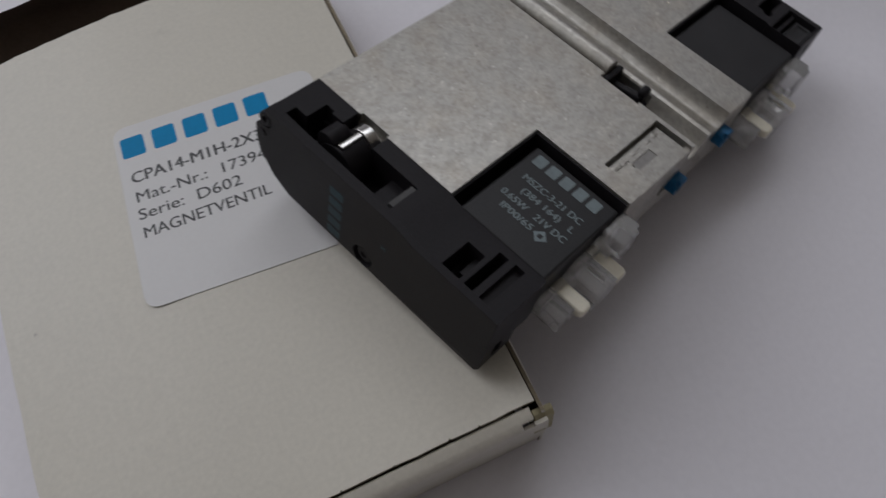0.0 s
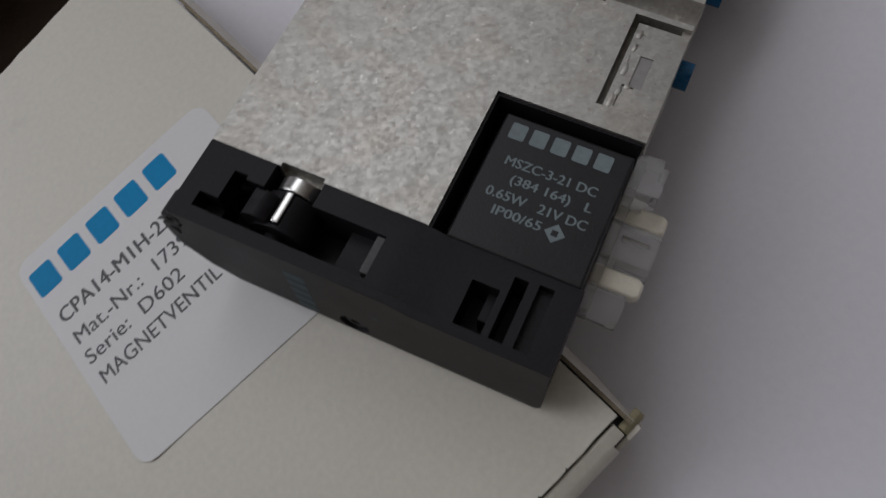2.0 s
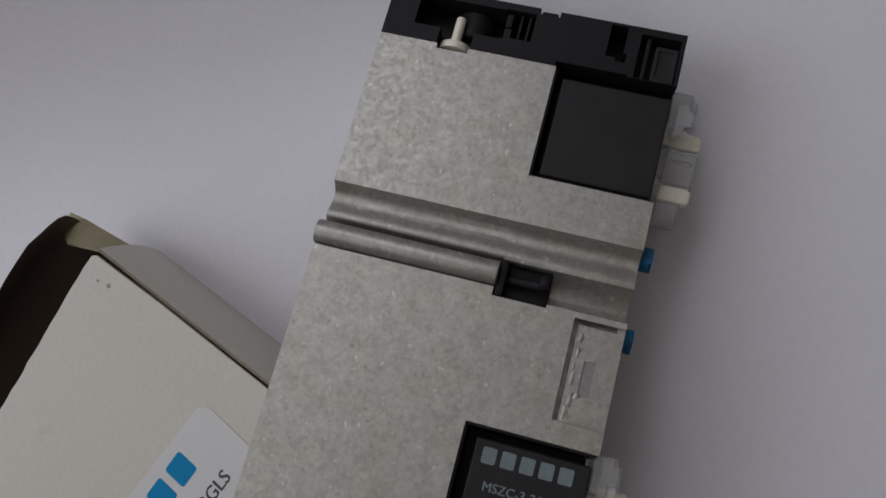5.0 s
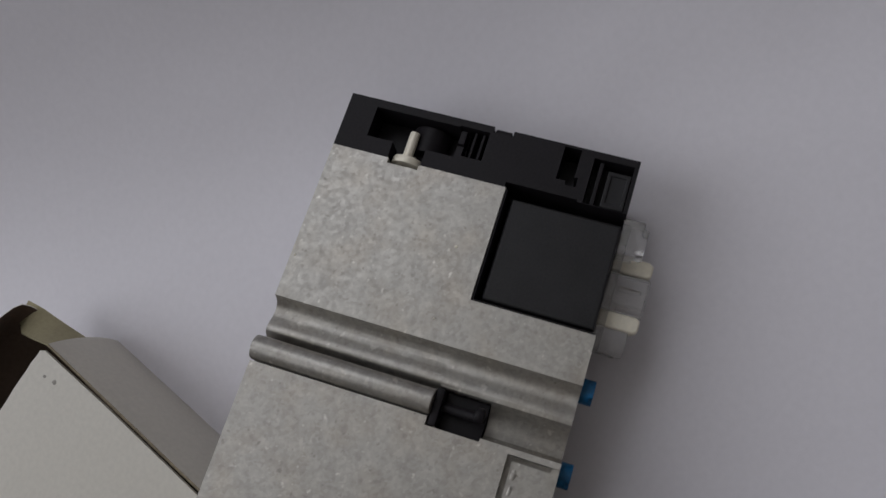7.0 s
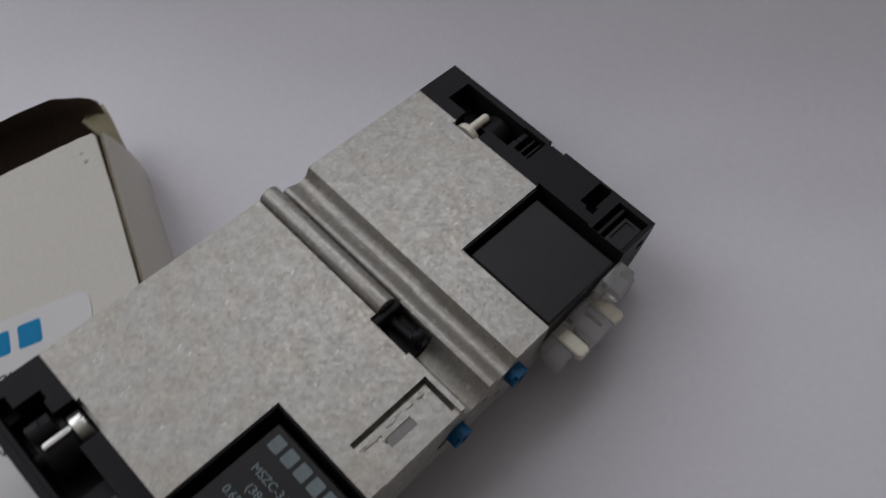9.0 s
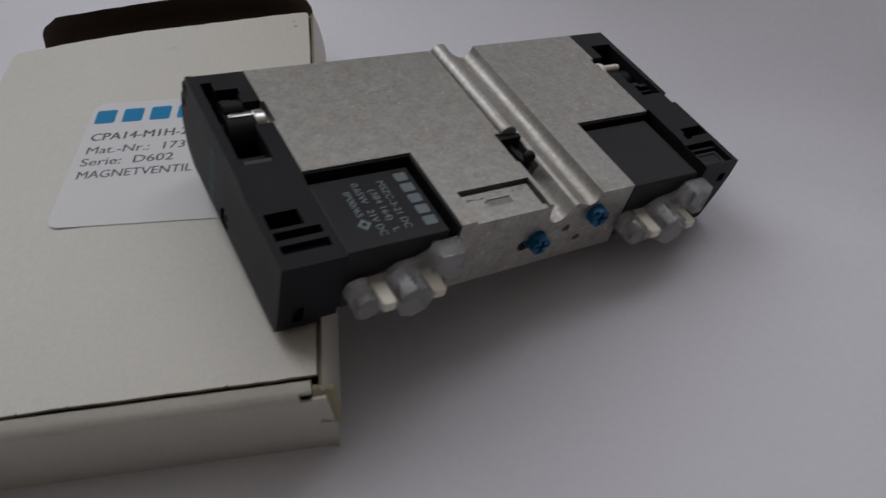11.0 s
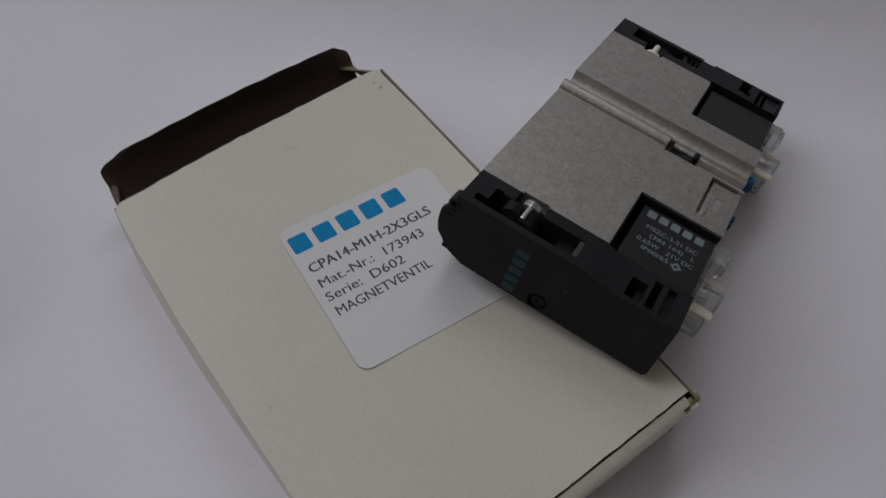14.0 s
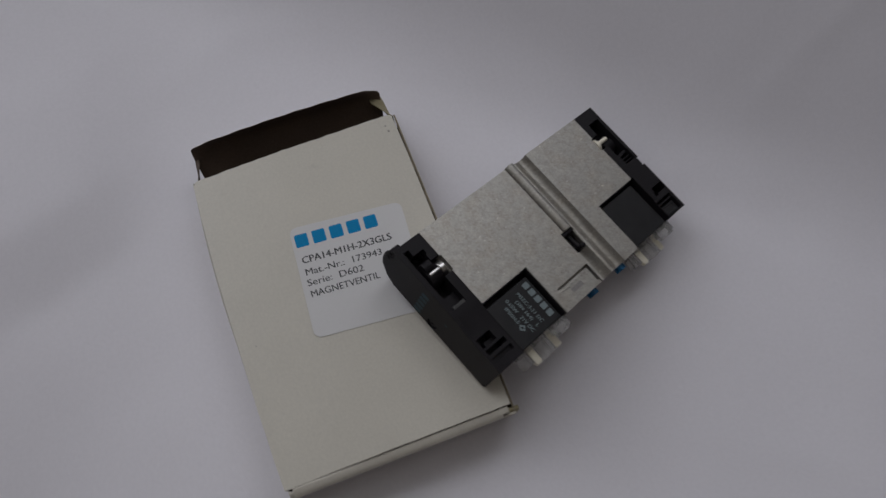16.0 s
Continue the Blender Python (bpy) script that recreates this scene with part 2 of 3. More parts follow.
def rect(x0, x1, y0, y1, lift, place, r=0.0, skew=0.0):
    """A thin printed or stuck-on rectangle with rounded corners."""
    pts = []
    if r:
        for cx, cy, a0 in ((x1 - r, y1 - r, 0), (x0 + r, y1 - r, 90), (x0 + r, y0 + r, 180), (x1 - r, y0 + r, 270)):
            pts += [(cx + r * math.cos(radians(a0 + a)), cy + r * math.sin(radians(a0 + a))) for a in (0, 22.5, 45, 67.5, 90)]
    else:
        pts = [(x0, y0), (x1, y0), (x1, y1), (x0, y1)]
    return prism([(a + skew * b, b) for a, b in pts], 0.0, lift, lambda a, b, c: place @ Vector((a, b, c)))


def brand_blocks(width, height, place, lift, mat, parent):
    """Five plain blocks standing for a maker's mark."""
    step = width / 4.8
    for i in range(5):
        part("brand_block", rect(i * step, i * step + step * 0.74, 0, height, lift, place, r=height * 0.12), mat, parent, smooth=False)


# ---- the room, table and sheet ----
def wall(name, bm, mat=M_WALL):
    ob = part(name, bm, mat, smooth=False)
    return tagged(ob, kind="structure", label="plain brownish painted wall", category="wall")


K = 1000.0
tagged(part("floor", cuboid(WEST * K - 100, EAST * K + 100, SOUTH * K - 100, NORTH * K + 100, FLOOR * K - 60, FLOOR * K), M_WOOD, smooth=False), "brown wooden floor", "floor", kind="structure")
tagged(part("ceiling", cuboid(WEST * K - 100, EAST * K + 100, SOUTH * K - 100, NORTH * K + 100, CEIL * K, CEIL * K + 60), M_CEIL, smooth=False), "plain pale ceiling", "ceiling", kind="structure")
wall("wall_west", cuboid(WEST * K - 100, WEST * K, SOUTH * K, NORTH * K, FLOOR * K, CEIL * K))
wall("wall_east", cuboid(EAST * K, EAST * K + 100, SOUTH * K, NORTH * K, FLOOR * K, CEIL * K))
wall("wall_south", cuboid(WEST * K - 100, EAST * K + 100, SOUTH * K - 100, SOUTH * K, FLOOR * K, CEIL * K))
wall("wall_north", carve(cuboid(WEST * K - 100, EAST * K + 100, NORTH * K, NORTH * K + 100, FLOOR * K, CEIL * K), [cuboid(x0 * K, x1 * K, NORTH * K - 50, NORTH * K + 200, z0 * K, z1 * K) for x0, x1, z0, z1 in WINDOWS], bevel=0))


def smooth01(a):
    a = max(0.0, min(1.0, a))
    return a * a * (3 - 2 * a)


def sheet_height(x, y):
    """Height of the sheet's upper side in millimetres: flat under the carton, slightly wavy away from it."""
    z = -17.0 - 1.2 * smooth01((x - 5) / 65)
    away = smooth01((max(-64 - x, x - 95, -y - 5, y - 125, 0)) / 90)
    # a long fold to the west, then slopes put in to brighten or dim the sheet
    q = -0.387 * (x + 112) + 0.92 * (y - 103)
    z += 3.0 * (max(0.0, q + 22) / 22 if q < 0 else 0.5 * (1 + math.cos(min(q, 70) * math.pi / 70))) * smooth01((-x - 72) / 30)
    # west rise, tilting the paper toward the window to lighten it
    w = -x - 70 + 0.25 * (y - 60)
    if w > 0:
        z += (0.0018 * w * w if w < 75 else 10.1 + 0.27 * (min(w, 160) - 75)) * smooth01((y + 20) / 90)
    # rise toward the far side, tilting the paper away to darken that corner
    s = 0.66 * x + 0.75 * y - 84
    if s > 0:
        z += 0.0085 * s * s if s < 42 else 14.99 + 0.714 * (min(s, 170) - 42)
    # slight front rise, added to lighten the paper there
    t = -y - 18
    if t > 0:
        z += 0.0005 * t * t if t < 80 else 3.2 + 0.08 * (t - 80)
    z += 0.10 * smooth01((max(-66 - x, x - 2, -y - 4, y - 100, 0)) / 12) * noise.noise(Vector((x / 26, y / 30, 5.0)))
    crease = 1 - abs(noise.noise(Vector((x / 60 + 0.2 * y / 60, y / 38, 9.0)))) * 2.2
    z += 0.42 * smooth01((max(-72 - x, x - 8, -y - 10, y - 115, 0)) / 40) * (max(0.0, crease) ** 3 + 0.5 * noise.noise(Vector((x / 16, y / 21, 3.0))))
    z += away * 2.3 * (noise.noise(Vector((x / 130, y / 130, 0.3))) + 0.4 * noise.noise(Vector((x / 45, y / 45, 2.0))))
    return z


def sheet_of_paper():
    bm = bmesh.new()
    x0, x1, y0, y1, n = -420.0, 480.0, -330.0, 420.0, 230
    grid = [[bm.verts.new((x, y, sheet_height(x, y))) for x in np.linspace(x0, x1, n)] for y in np.linspace(y0, y1, n)]
    for r0, r1 in zip(grid, grid[1:]):
        for a, b, c, d in zip(r0, r0[1:], r1[1:], r1):
            bm.faces.new((a, b, c, d))
    ext = bmesh.ops.extrude_face_region(bm, geom=bm.faces[:])
    for v in ext["geom"]:
        if isinstance(v, bmesh.types.BMVert):
            v.co.z -= 0.25
    bmesh.ops.recalc_face_normals(bm, faces=bm.faces)
    return tagged(part("paper_sheet", bm, M_PAPER, angle=60), "large plain white paper sheet, slightly wavy, spread on the table", "paper")


def table():
    top = new("table")
    top.location = (0.03, 0.05, FLOOR)
    tagged(top, "plain pale table under the white sheet", "table")
    oz = FLOOR * K
    part("tabletop", carve(cuboid(-760, 800, -480, 480, -45 - oz, -20.6 - oz), bevel=2), M_WALL, top)
    for sx in (-1, 1):
        for sy in (-1, 1):
            part("leg", carve(cuboid(sx * 700 - 25, sx * 700 + 25, sy * 370 - 80, sy * 370 - 30, 0, -45 - oz), bevel=2), M_WALL, top)


table()
sheet_of_paper()


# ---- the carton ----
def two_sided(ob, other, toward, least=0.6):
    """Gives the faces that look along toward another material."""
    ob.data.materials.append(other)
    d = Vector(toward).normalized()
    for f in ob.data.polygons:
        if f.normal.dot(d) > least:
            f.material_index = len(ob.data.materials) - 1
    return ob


def left_edge(y):
    """The bulging left edge of the carton."""
    return -WX - 1.35 * math.sin(math.pi * min(1.0, max(0.0, (y + 16) / (LY + 16)))) ** 0.8 - 0.25 * smooth01((y - 36) / 30) * smooth01((103 - y) / 26)


def belly(y):
    """How far the left side panel swells outward along its length, 0 to 1."""
    return smooth01((y - 20) / 40) * smooth01((104 - y) / 28)


def droop(x, y):
    """How far the top panel sags toward its left edge."""
    return (1.2 + 0.7 * y / LY) * max(0.0, (-x - 36) / 28) ** 1.5


def side_swell(z):
    """The right side panel's reach beyond the top panel at a height: it swells outward halfway down."""
    return 0.62 + 1.4 * math.sin(math.pi * min(1.0, -z / 18.5)) ** 0.8


WX, LY, HB = 64.4, 97.0, 17.0  # the carton's width, length and height


def ragged(x0, x1, y, amp, n, rng):
    return [(x0 + (x1 - x0) * i / n, y + rng.uniform(-amp, amp)) for i in range(n + 1)]


def carton():
    box = new("cardboard_box")
    box.location = (-WX / 2000, LY / 2000, -HB / 1000)
    tagged(box, "greyish-white folded cardboard box, its rear flap open, with a white label", "box")
    off = Matrix.Translation((WX / 2, -LY / 2, HB))
    rng = random.Random(4)

    def add(name, bm, mat=M_BOARD, label="", inside=None, least=0.6, angle=35, smooth=True, raw=None):
        bm.transform(off)
        ob = part(name, bm, mat, box, label, smooth, angle)
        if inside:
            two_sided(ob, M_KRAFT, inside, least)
        if raw:
            two_sided(ob, M_EDGE, raw)
        return ob

    # top panel, with a torn-looking rear edge and nicks along the front seam
    outline = ragged(left_edge(0) + 0.1, 0, 0, 0.07, 34, rng)
    outline += [(0.05, 24), (-0.05, 58), (0.0, 82), (-0.3, 96.2), (-0.9, 97.0)]
    outline += [(x, y - 1.0 * smooth01(-x / 58)) for x, y in ragged(-1.5, -WX + 1.2, LY, 0.14, 34, rng)]
    outline += [(-WX + 0.3, 95.5)] + [(left_edge(y) + rng.uniform(-0.07, 0.07), y) for y in np.linspace(94.4, 2, 34)]
    nicks = [prism([(x - w, -0.5), (x + w * 0.7, -0.5), (x + 0.1, 0.28)], -2, 2, lambda a, b, c: Vector((a, b, c))) for x, w in ((-55.0, 0.5), (-47.6, 0.7), (-41.0, 0.4), (-34.0, 0.8), (-28.0, 0.45), (-20.5, 0.5), (-12.5, 0.8), (-8.2, 0.5))]
    panel = carve(prism(outline, -0.55, 0.0, lambda a, b, c: Vector((a, b, c))), nicks, bevel=0.12)
    for x in (-38, -41, -44, -47, -50, -53, -56, -59, -62):
        bmesh.ops.bisect_plane(panel, geom=panel.verts[:] + panel.edges[:] + panel.faces[:], plane_co=(x, 0, 0), plane_no=(1, 0, 0))
    for y in (20, 40, 60, 80):
        bmesh.ops.bisect_plane(panel, geom=panel.verts[:] + panel.edges[:] + panel.faces[:], plane_co=(0, y, 0), plane_no=(0, 1, 0))
    for v in panel.verts:
        v.co.z -= droop(v.co.x, v.co.y)
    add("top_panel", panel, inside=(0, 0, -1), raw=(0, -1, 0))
    bm = bmesh.new()
    cols = []
    for y in np.linspace(0.3, LY - 1.3, 26):
        e = left_edge(y)
        cols.append([bm.verts.new((e + dx, y, z - droop(-WX, y) * (z > -5))) for dx, z in ((0.12, -0.2), (-0.05 - 0.2 * belly(y), -0.7), (-0.1 - 0.9 * belly(y), -4.5), (0.0 - 1.0 * belly(y), -8.0), (0.3 - 0.5 * belly(y), -12.5), (0.9, -HB), (1.4, -HB), (0.8 - 0.5 * belly(y), -12.5), (0.5 - 1.0 * belly(y), -8.0), (0.4 - 0.9 * belly(y), -4.5), (0.5, -0.7))])
    for c0, c1 in zip(cols, cols[1:]):
        for k in range(11):
            m = (k + 1) % 11
            bm.faces.new((c0[k], c0[m], c1[m], c1[k]))
    bm.faces.new(cols[0])
    bm.faces.new(cols[-1][::-1])
    bmesh.ops.recalc_face_normals(bm, faces=bm.faces)
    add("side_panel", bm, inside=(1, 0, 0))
    bm = bmesh.new()
    cols = []
    for y in np.linspace(-1.6, LY - 0.4, 30):
        swell = 0.55 + 0.45 * smooth01((y + 1.6) / 9)
        cols.append([bm.verts.new((x, y, z)) for x, z in [(0.62 + (side_swell(z) - 0.62) * swell, z) for z in (-0.3, -1.2, -3.0, -5.5, -8.5, -11.5, -14.5, -HB)] + [(0.1 + (side_swell(z) - 0.62) * swell, z) for z in (-HB, -14.5, -11.5, -8.5, -5.5, -3.0, -1.2, -0.4)]])
    for c0, c1 in zip(cols, cols[1:]):
        for k in range(16):
            m = (k + 1) % 16
            bm.faces.new((c0[k], c0[m], c1[m], c1[k]))
    bm.faces.new(cols[0])
    bm.faces.new(cols[-1][::-1])
    bmesh.ops.recalc_face_normals(bm, faces=bm.faces)
    side = add("side_panel", bm, inside=(-1, 0, 0), angle=50)
    two_sided(side, M_EDGE, (0, 0, 1), 0.9)
    add("bottom_panel", carve(cuboid(-WX + 0.4, -0.8, -0.5, LY, -HB, -HB + 0.5), bevel=0.1), inside=(0, 0, 1))
    # front: a wall standing a little proud, and the tucked flap that folds over into the seam
    zs = (-2.0, -4.0, -6.5, -9.5, -12.5, -15.0, -HB)
    face = [(-WX - 0.4, -2.2)] + [(0.55 + (side_swell(z) - 0.62) * 0.5, z) for z in zs] + [(-WX + 0.3, -HB)]
    lean = lambda a, b, c: Vector((a, c + 1.35 * ((-2.0 - b) / 15.0) ** 1.3 if b < -2.0 else c, b))
    slots = [cuboid(-2.7, -1.1, -4, 0.2, -2.6, 0), cuboid(-WX + 0.7, -WX + 1.7, -4, 0.2, -2.4, 0)]
    add("front_panel", carve(prism(face, -2.65, -2.1, lean), slots, bevel=0.15), inside=(0, 1, 0))
    lip = [(-2.75, -2.6), (-2.72, -2.0), (-2.35, -1.45), (-1.6, -0.95), (-0.5, -0.62), (-0.16, -0.75), (-0.12, -6.0), (-0.85, -6.0), (-0.95, -1.65), (-1.6, -1.75), (-2.15, -2.05), (-2.2, -2.6)]
    add("tuck_flap", carve(prism(lip, -WX + 1.5, -1.0, lambda a, b, c: Vector((c, a, b))), [cuboid(-2.8, 0, -4, -1.9, -4, 0)], bevel=0.08))
    for sx, x0 in ((1, -0.9), (-1, -WX + 0.2)):
        ear = [(-2.1, -1.9), (-1.5, -1.1), (-0.7, -1.0), (-0.7, -9), (-2.1, -9)]
        add("corner_ear", carve(prism(ear, x0, x0 + (3.0 if sx > 0 else 1.3), lambda a, b, c: Vector((c, a + 0.12 * math.sin(3 * c), b - 0.25 * max(0.0, c)))), bevel=0.2), M_OLIVE if sx > 0 else M_BOARD, "frayed folded corner of the board")
    # rear: the open closing panel with its tongue, and the dust flaps between
    prof = [(LY - 0.2, -HB + 0.2), (LY + 3.9, -13.4), (LY + 7.6, -10.2), (LY + 10.2, -7.9), (LY + 11.2, -6.7), (LY + 11.7, -5.4), (LY + 11.5, -3.8), (LY + 11.0, -2.1), (LY + 10.5, -0.6), (LY + 10.1, 1.15)]
    inset = [2.0, 1.4, 0.7, 0.3, 0.2, 0.3, 0.9, 2.0, 3.6, 5.6]
    bm = bmesh.new()
    grid = []
    for k, ((y, z), cut) in enumerate(zip(prof, inset)):
        xa, xb = -WX + cut + 1.4, 0.0 - cut
        grid.append([bm.verts.new((xa + (xb - xa) * j / 28, y + (0.1 * math.sin(j * 1.3) + 0.35 * math.sin(3.14 * j / 28)) * k / 9, z + rng.uniform(-0.05, 0.05) + (0.5 * math.sin(3.14 * j / 28) - 1.6 * (1 - j / 28)) * max(0, k - 5) / 4)) for j in range(29)])
    for r0, r1 in zip(grid, grid[1:]):
        for a, b, c, d in zip(r0, r0[1:], r1[1:], r1):
            bm.faces.new((a, b, c, d))
    bmesh.ops.recalc_face_normals(bm, faces=bm.faces)
    ext = bmesh.ops.extrude_face_region(bm, geom=bm.faces[:])
    for v in ext["geom"]:
        if isinstance(v, bmesh.types.BMVert):
            v.co += Vector((0, 0.3, -0.3))
    bmesh.ops.recalc_face_normals(bm, faces=bm.faces)
    add("rear_flap", bm, label="open rear flap with a curled rounded tongue, brown inside darkened as shade", inside=(0, -1, 0.35), least=0.25, angle=60)
    for w, corners in ((-1, ((0.25, 96.8, -1.1), (1.3, 96.4, -9.8), (0.1, 110.2, -8.1), (-5.2, 108.4, -6.9))), (1, ((-63.3, 96.8, -4.2), (-63.7, 96.4, -11.5), (-62.8, 107.2, -9.2), (-61.0, 106.2, -7.6)))):
        # a short dust flap hinged on the side panel's rear edge, turned back and a little inward
        a0, a1, b1, b0 = (Vector(c) for c in corners)
        bm = bmesh.new()
        rows = []
        for i in range(9):
            t = i / 8
            lo, hi = a1.lerp(b1, t), a0.lerp(b0, t)
            round_off = 0.28 * max(0.0, t - 0.75) / 0.25
            rows.append([bm.verts.new(hi.lerp(lo, max(round_off * (1 - j / 5), j / 5 - round_off * 0.25 * (j / 5))) + Vector((0, 0, 0.35 * math.sin(3.14 * t)))) for j in range(6)])
        for r0, r1 in zip(rows, rows[1:]):
            for c0, c1, c2, c3 in zip(r0, r0[1:], r1[1:], r1):
                bm.faces.new((c0, c1, c2, c3))
        ext = bmesh.ops.extrude_face_region(bm, geom=bm.faces[:])
        for v in ext["geom"]:
            if isinstance(v, bmesh.types.BMVert):
                v.co += Vector((0.28 * w, 0, -0.25))
        bmesh.ops.recalc_face_normals(bm, faces=bm.faces)
        add("dust_flap", bm, M_OLIVE if w < 0 else M_KRAFT, "small olive-grey dust flap, folded in" if w < 0 else "small brown dust flap, folded in, darkened as shade", angle=50)

    for x, y, w in ((-3.4, 93.6, 0.35), (-3.0, 91.6, 0.5), (-60.8, 40.0, 0.3)):
        spot = [(x + w * (0.6 + 0.4 * rng.random()) * math.cos(k * 0.7), y + w * (0.6 + 0.4 * rng.random()) * math.sin(k * 0.7)) for k in range(9)]
        add("smudge", prism(spot, 0.006, 0.016, lambda a, b, c: Vector((a, b, c))), M_SMUDGE, smooth=False)
    # label with its printing
    turn, tilt = Matrix.Rotation(radians(-3.4), 4, "Z"), Matrix.Rotation(radians(-4.7), 4, "Z")
    at = lambda x, y, z=0.0, r=turn: off @ Matrix.Translation((x, y, z)) @ r
    lab = part("label", rect(0, 34.2, -34.4, 0, 0.09, at(-41.9, 70.6, 0.012, tilt), r=2.2), M_LABEL, box, "white rounded paper label with black and blue print")
    brand_blocks(25.2, 4.1, at(-41.4, 64.0, 0.1), 0.02, M_BLUE_INK, lab)
    for text, x, y, w, h, mat, bold in (
        ("CPA14-M1H-2X3GLS", -41.2, 58.8, 26.9, 2.1, M_BLACK_INK, 0.16),
        ("Mat.-Nr.:  173943", -41.3, 55.0, 22.8, 2.0, M_BLACK_INK, 0.07),
        ("Serie:  D602", -41.8, 51.7, 16.7, 2.0, M_BLACK_INK, 0.07),
        ("MAGNETVENTIL", -41.8, 48.2, 20.4, 2.0, M_BLACK_INK, 0.07),
    ):
        part("printed_line", lettering(text, w, h, at(x, y, 0.1), 0.015, bold), mat, lab, smooth=False)
    return box


carton()


# ---- the valve: u along it, v across, d down from its upper face, in millimetres ----
U, V = Vector((0.89918, 0.36598, -0.23986)), Vector((0.35455, -0.93062, -0.09080))
U.normalize()
V = (V - U * U.dot(V)).normalized()
UP = U.cross(-V)
valve = new("solenoid_valve")
valve.matrix_world = Matrix.LocRotScale(Vector((-8.55, 50.20, 17.07)) / 1000, Matrix((U, -V, UP)).transposed().to_quaternion(), Vector((0.982, 1.0, 1.0)))
tagged(valve, "grey cast metal solenoid valve with black plastic ends, leaning on box", "valve")


def ub(u0, u1, v0, v1, d0, d1):
    return cuboid(u0, u1, -v1, -v0, -d1, -d0)


def along(poly, v0, v1):
    """A profile of (u, d) drawn out across the valve."""
    return prism(poly, v0, v1, lambda a, b, c: Vector((a, -c, -b)))


def end_plate(poly, u0, u1):
    """A profile of (v, d) drawn out along the valve."""
    return prism(poly, u0, u1, lambda a, b, c: Vector((c, -a, -b)))


def urod(u0, u1, v, d, r, seg=24, r2=None):
    return rod(((u0 + u1) / 2, -v, -d), (1, 0, 0), r, u1 - u0, seg, r2)


def vrod(v0, v1, u, d, r, seg=24):
    return rod((u, -(v0 + v1) / 2, -d), (0, 1, 0), r, v1 - v0, seg)


GLINT_NICKS = [(59.6, 22.0, 0.24), (49.0, 22.2, 0.13), (52.2, 0.6, 0.15)]


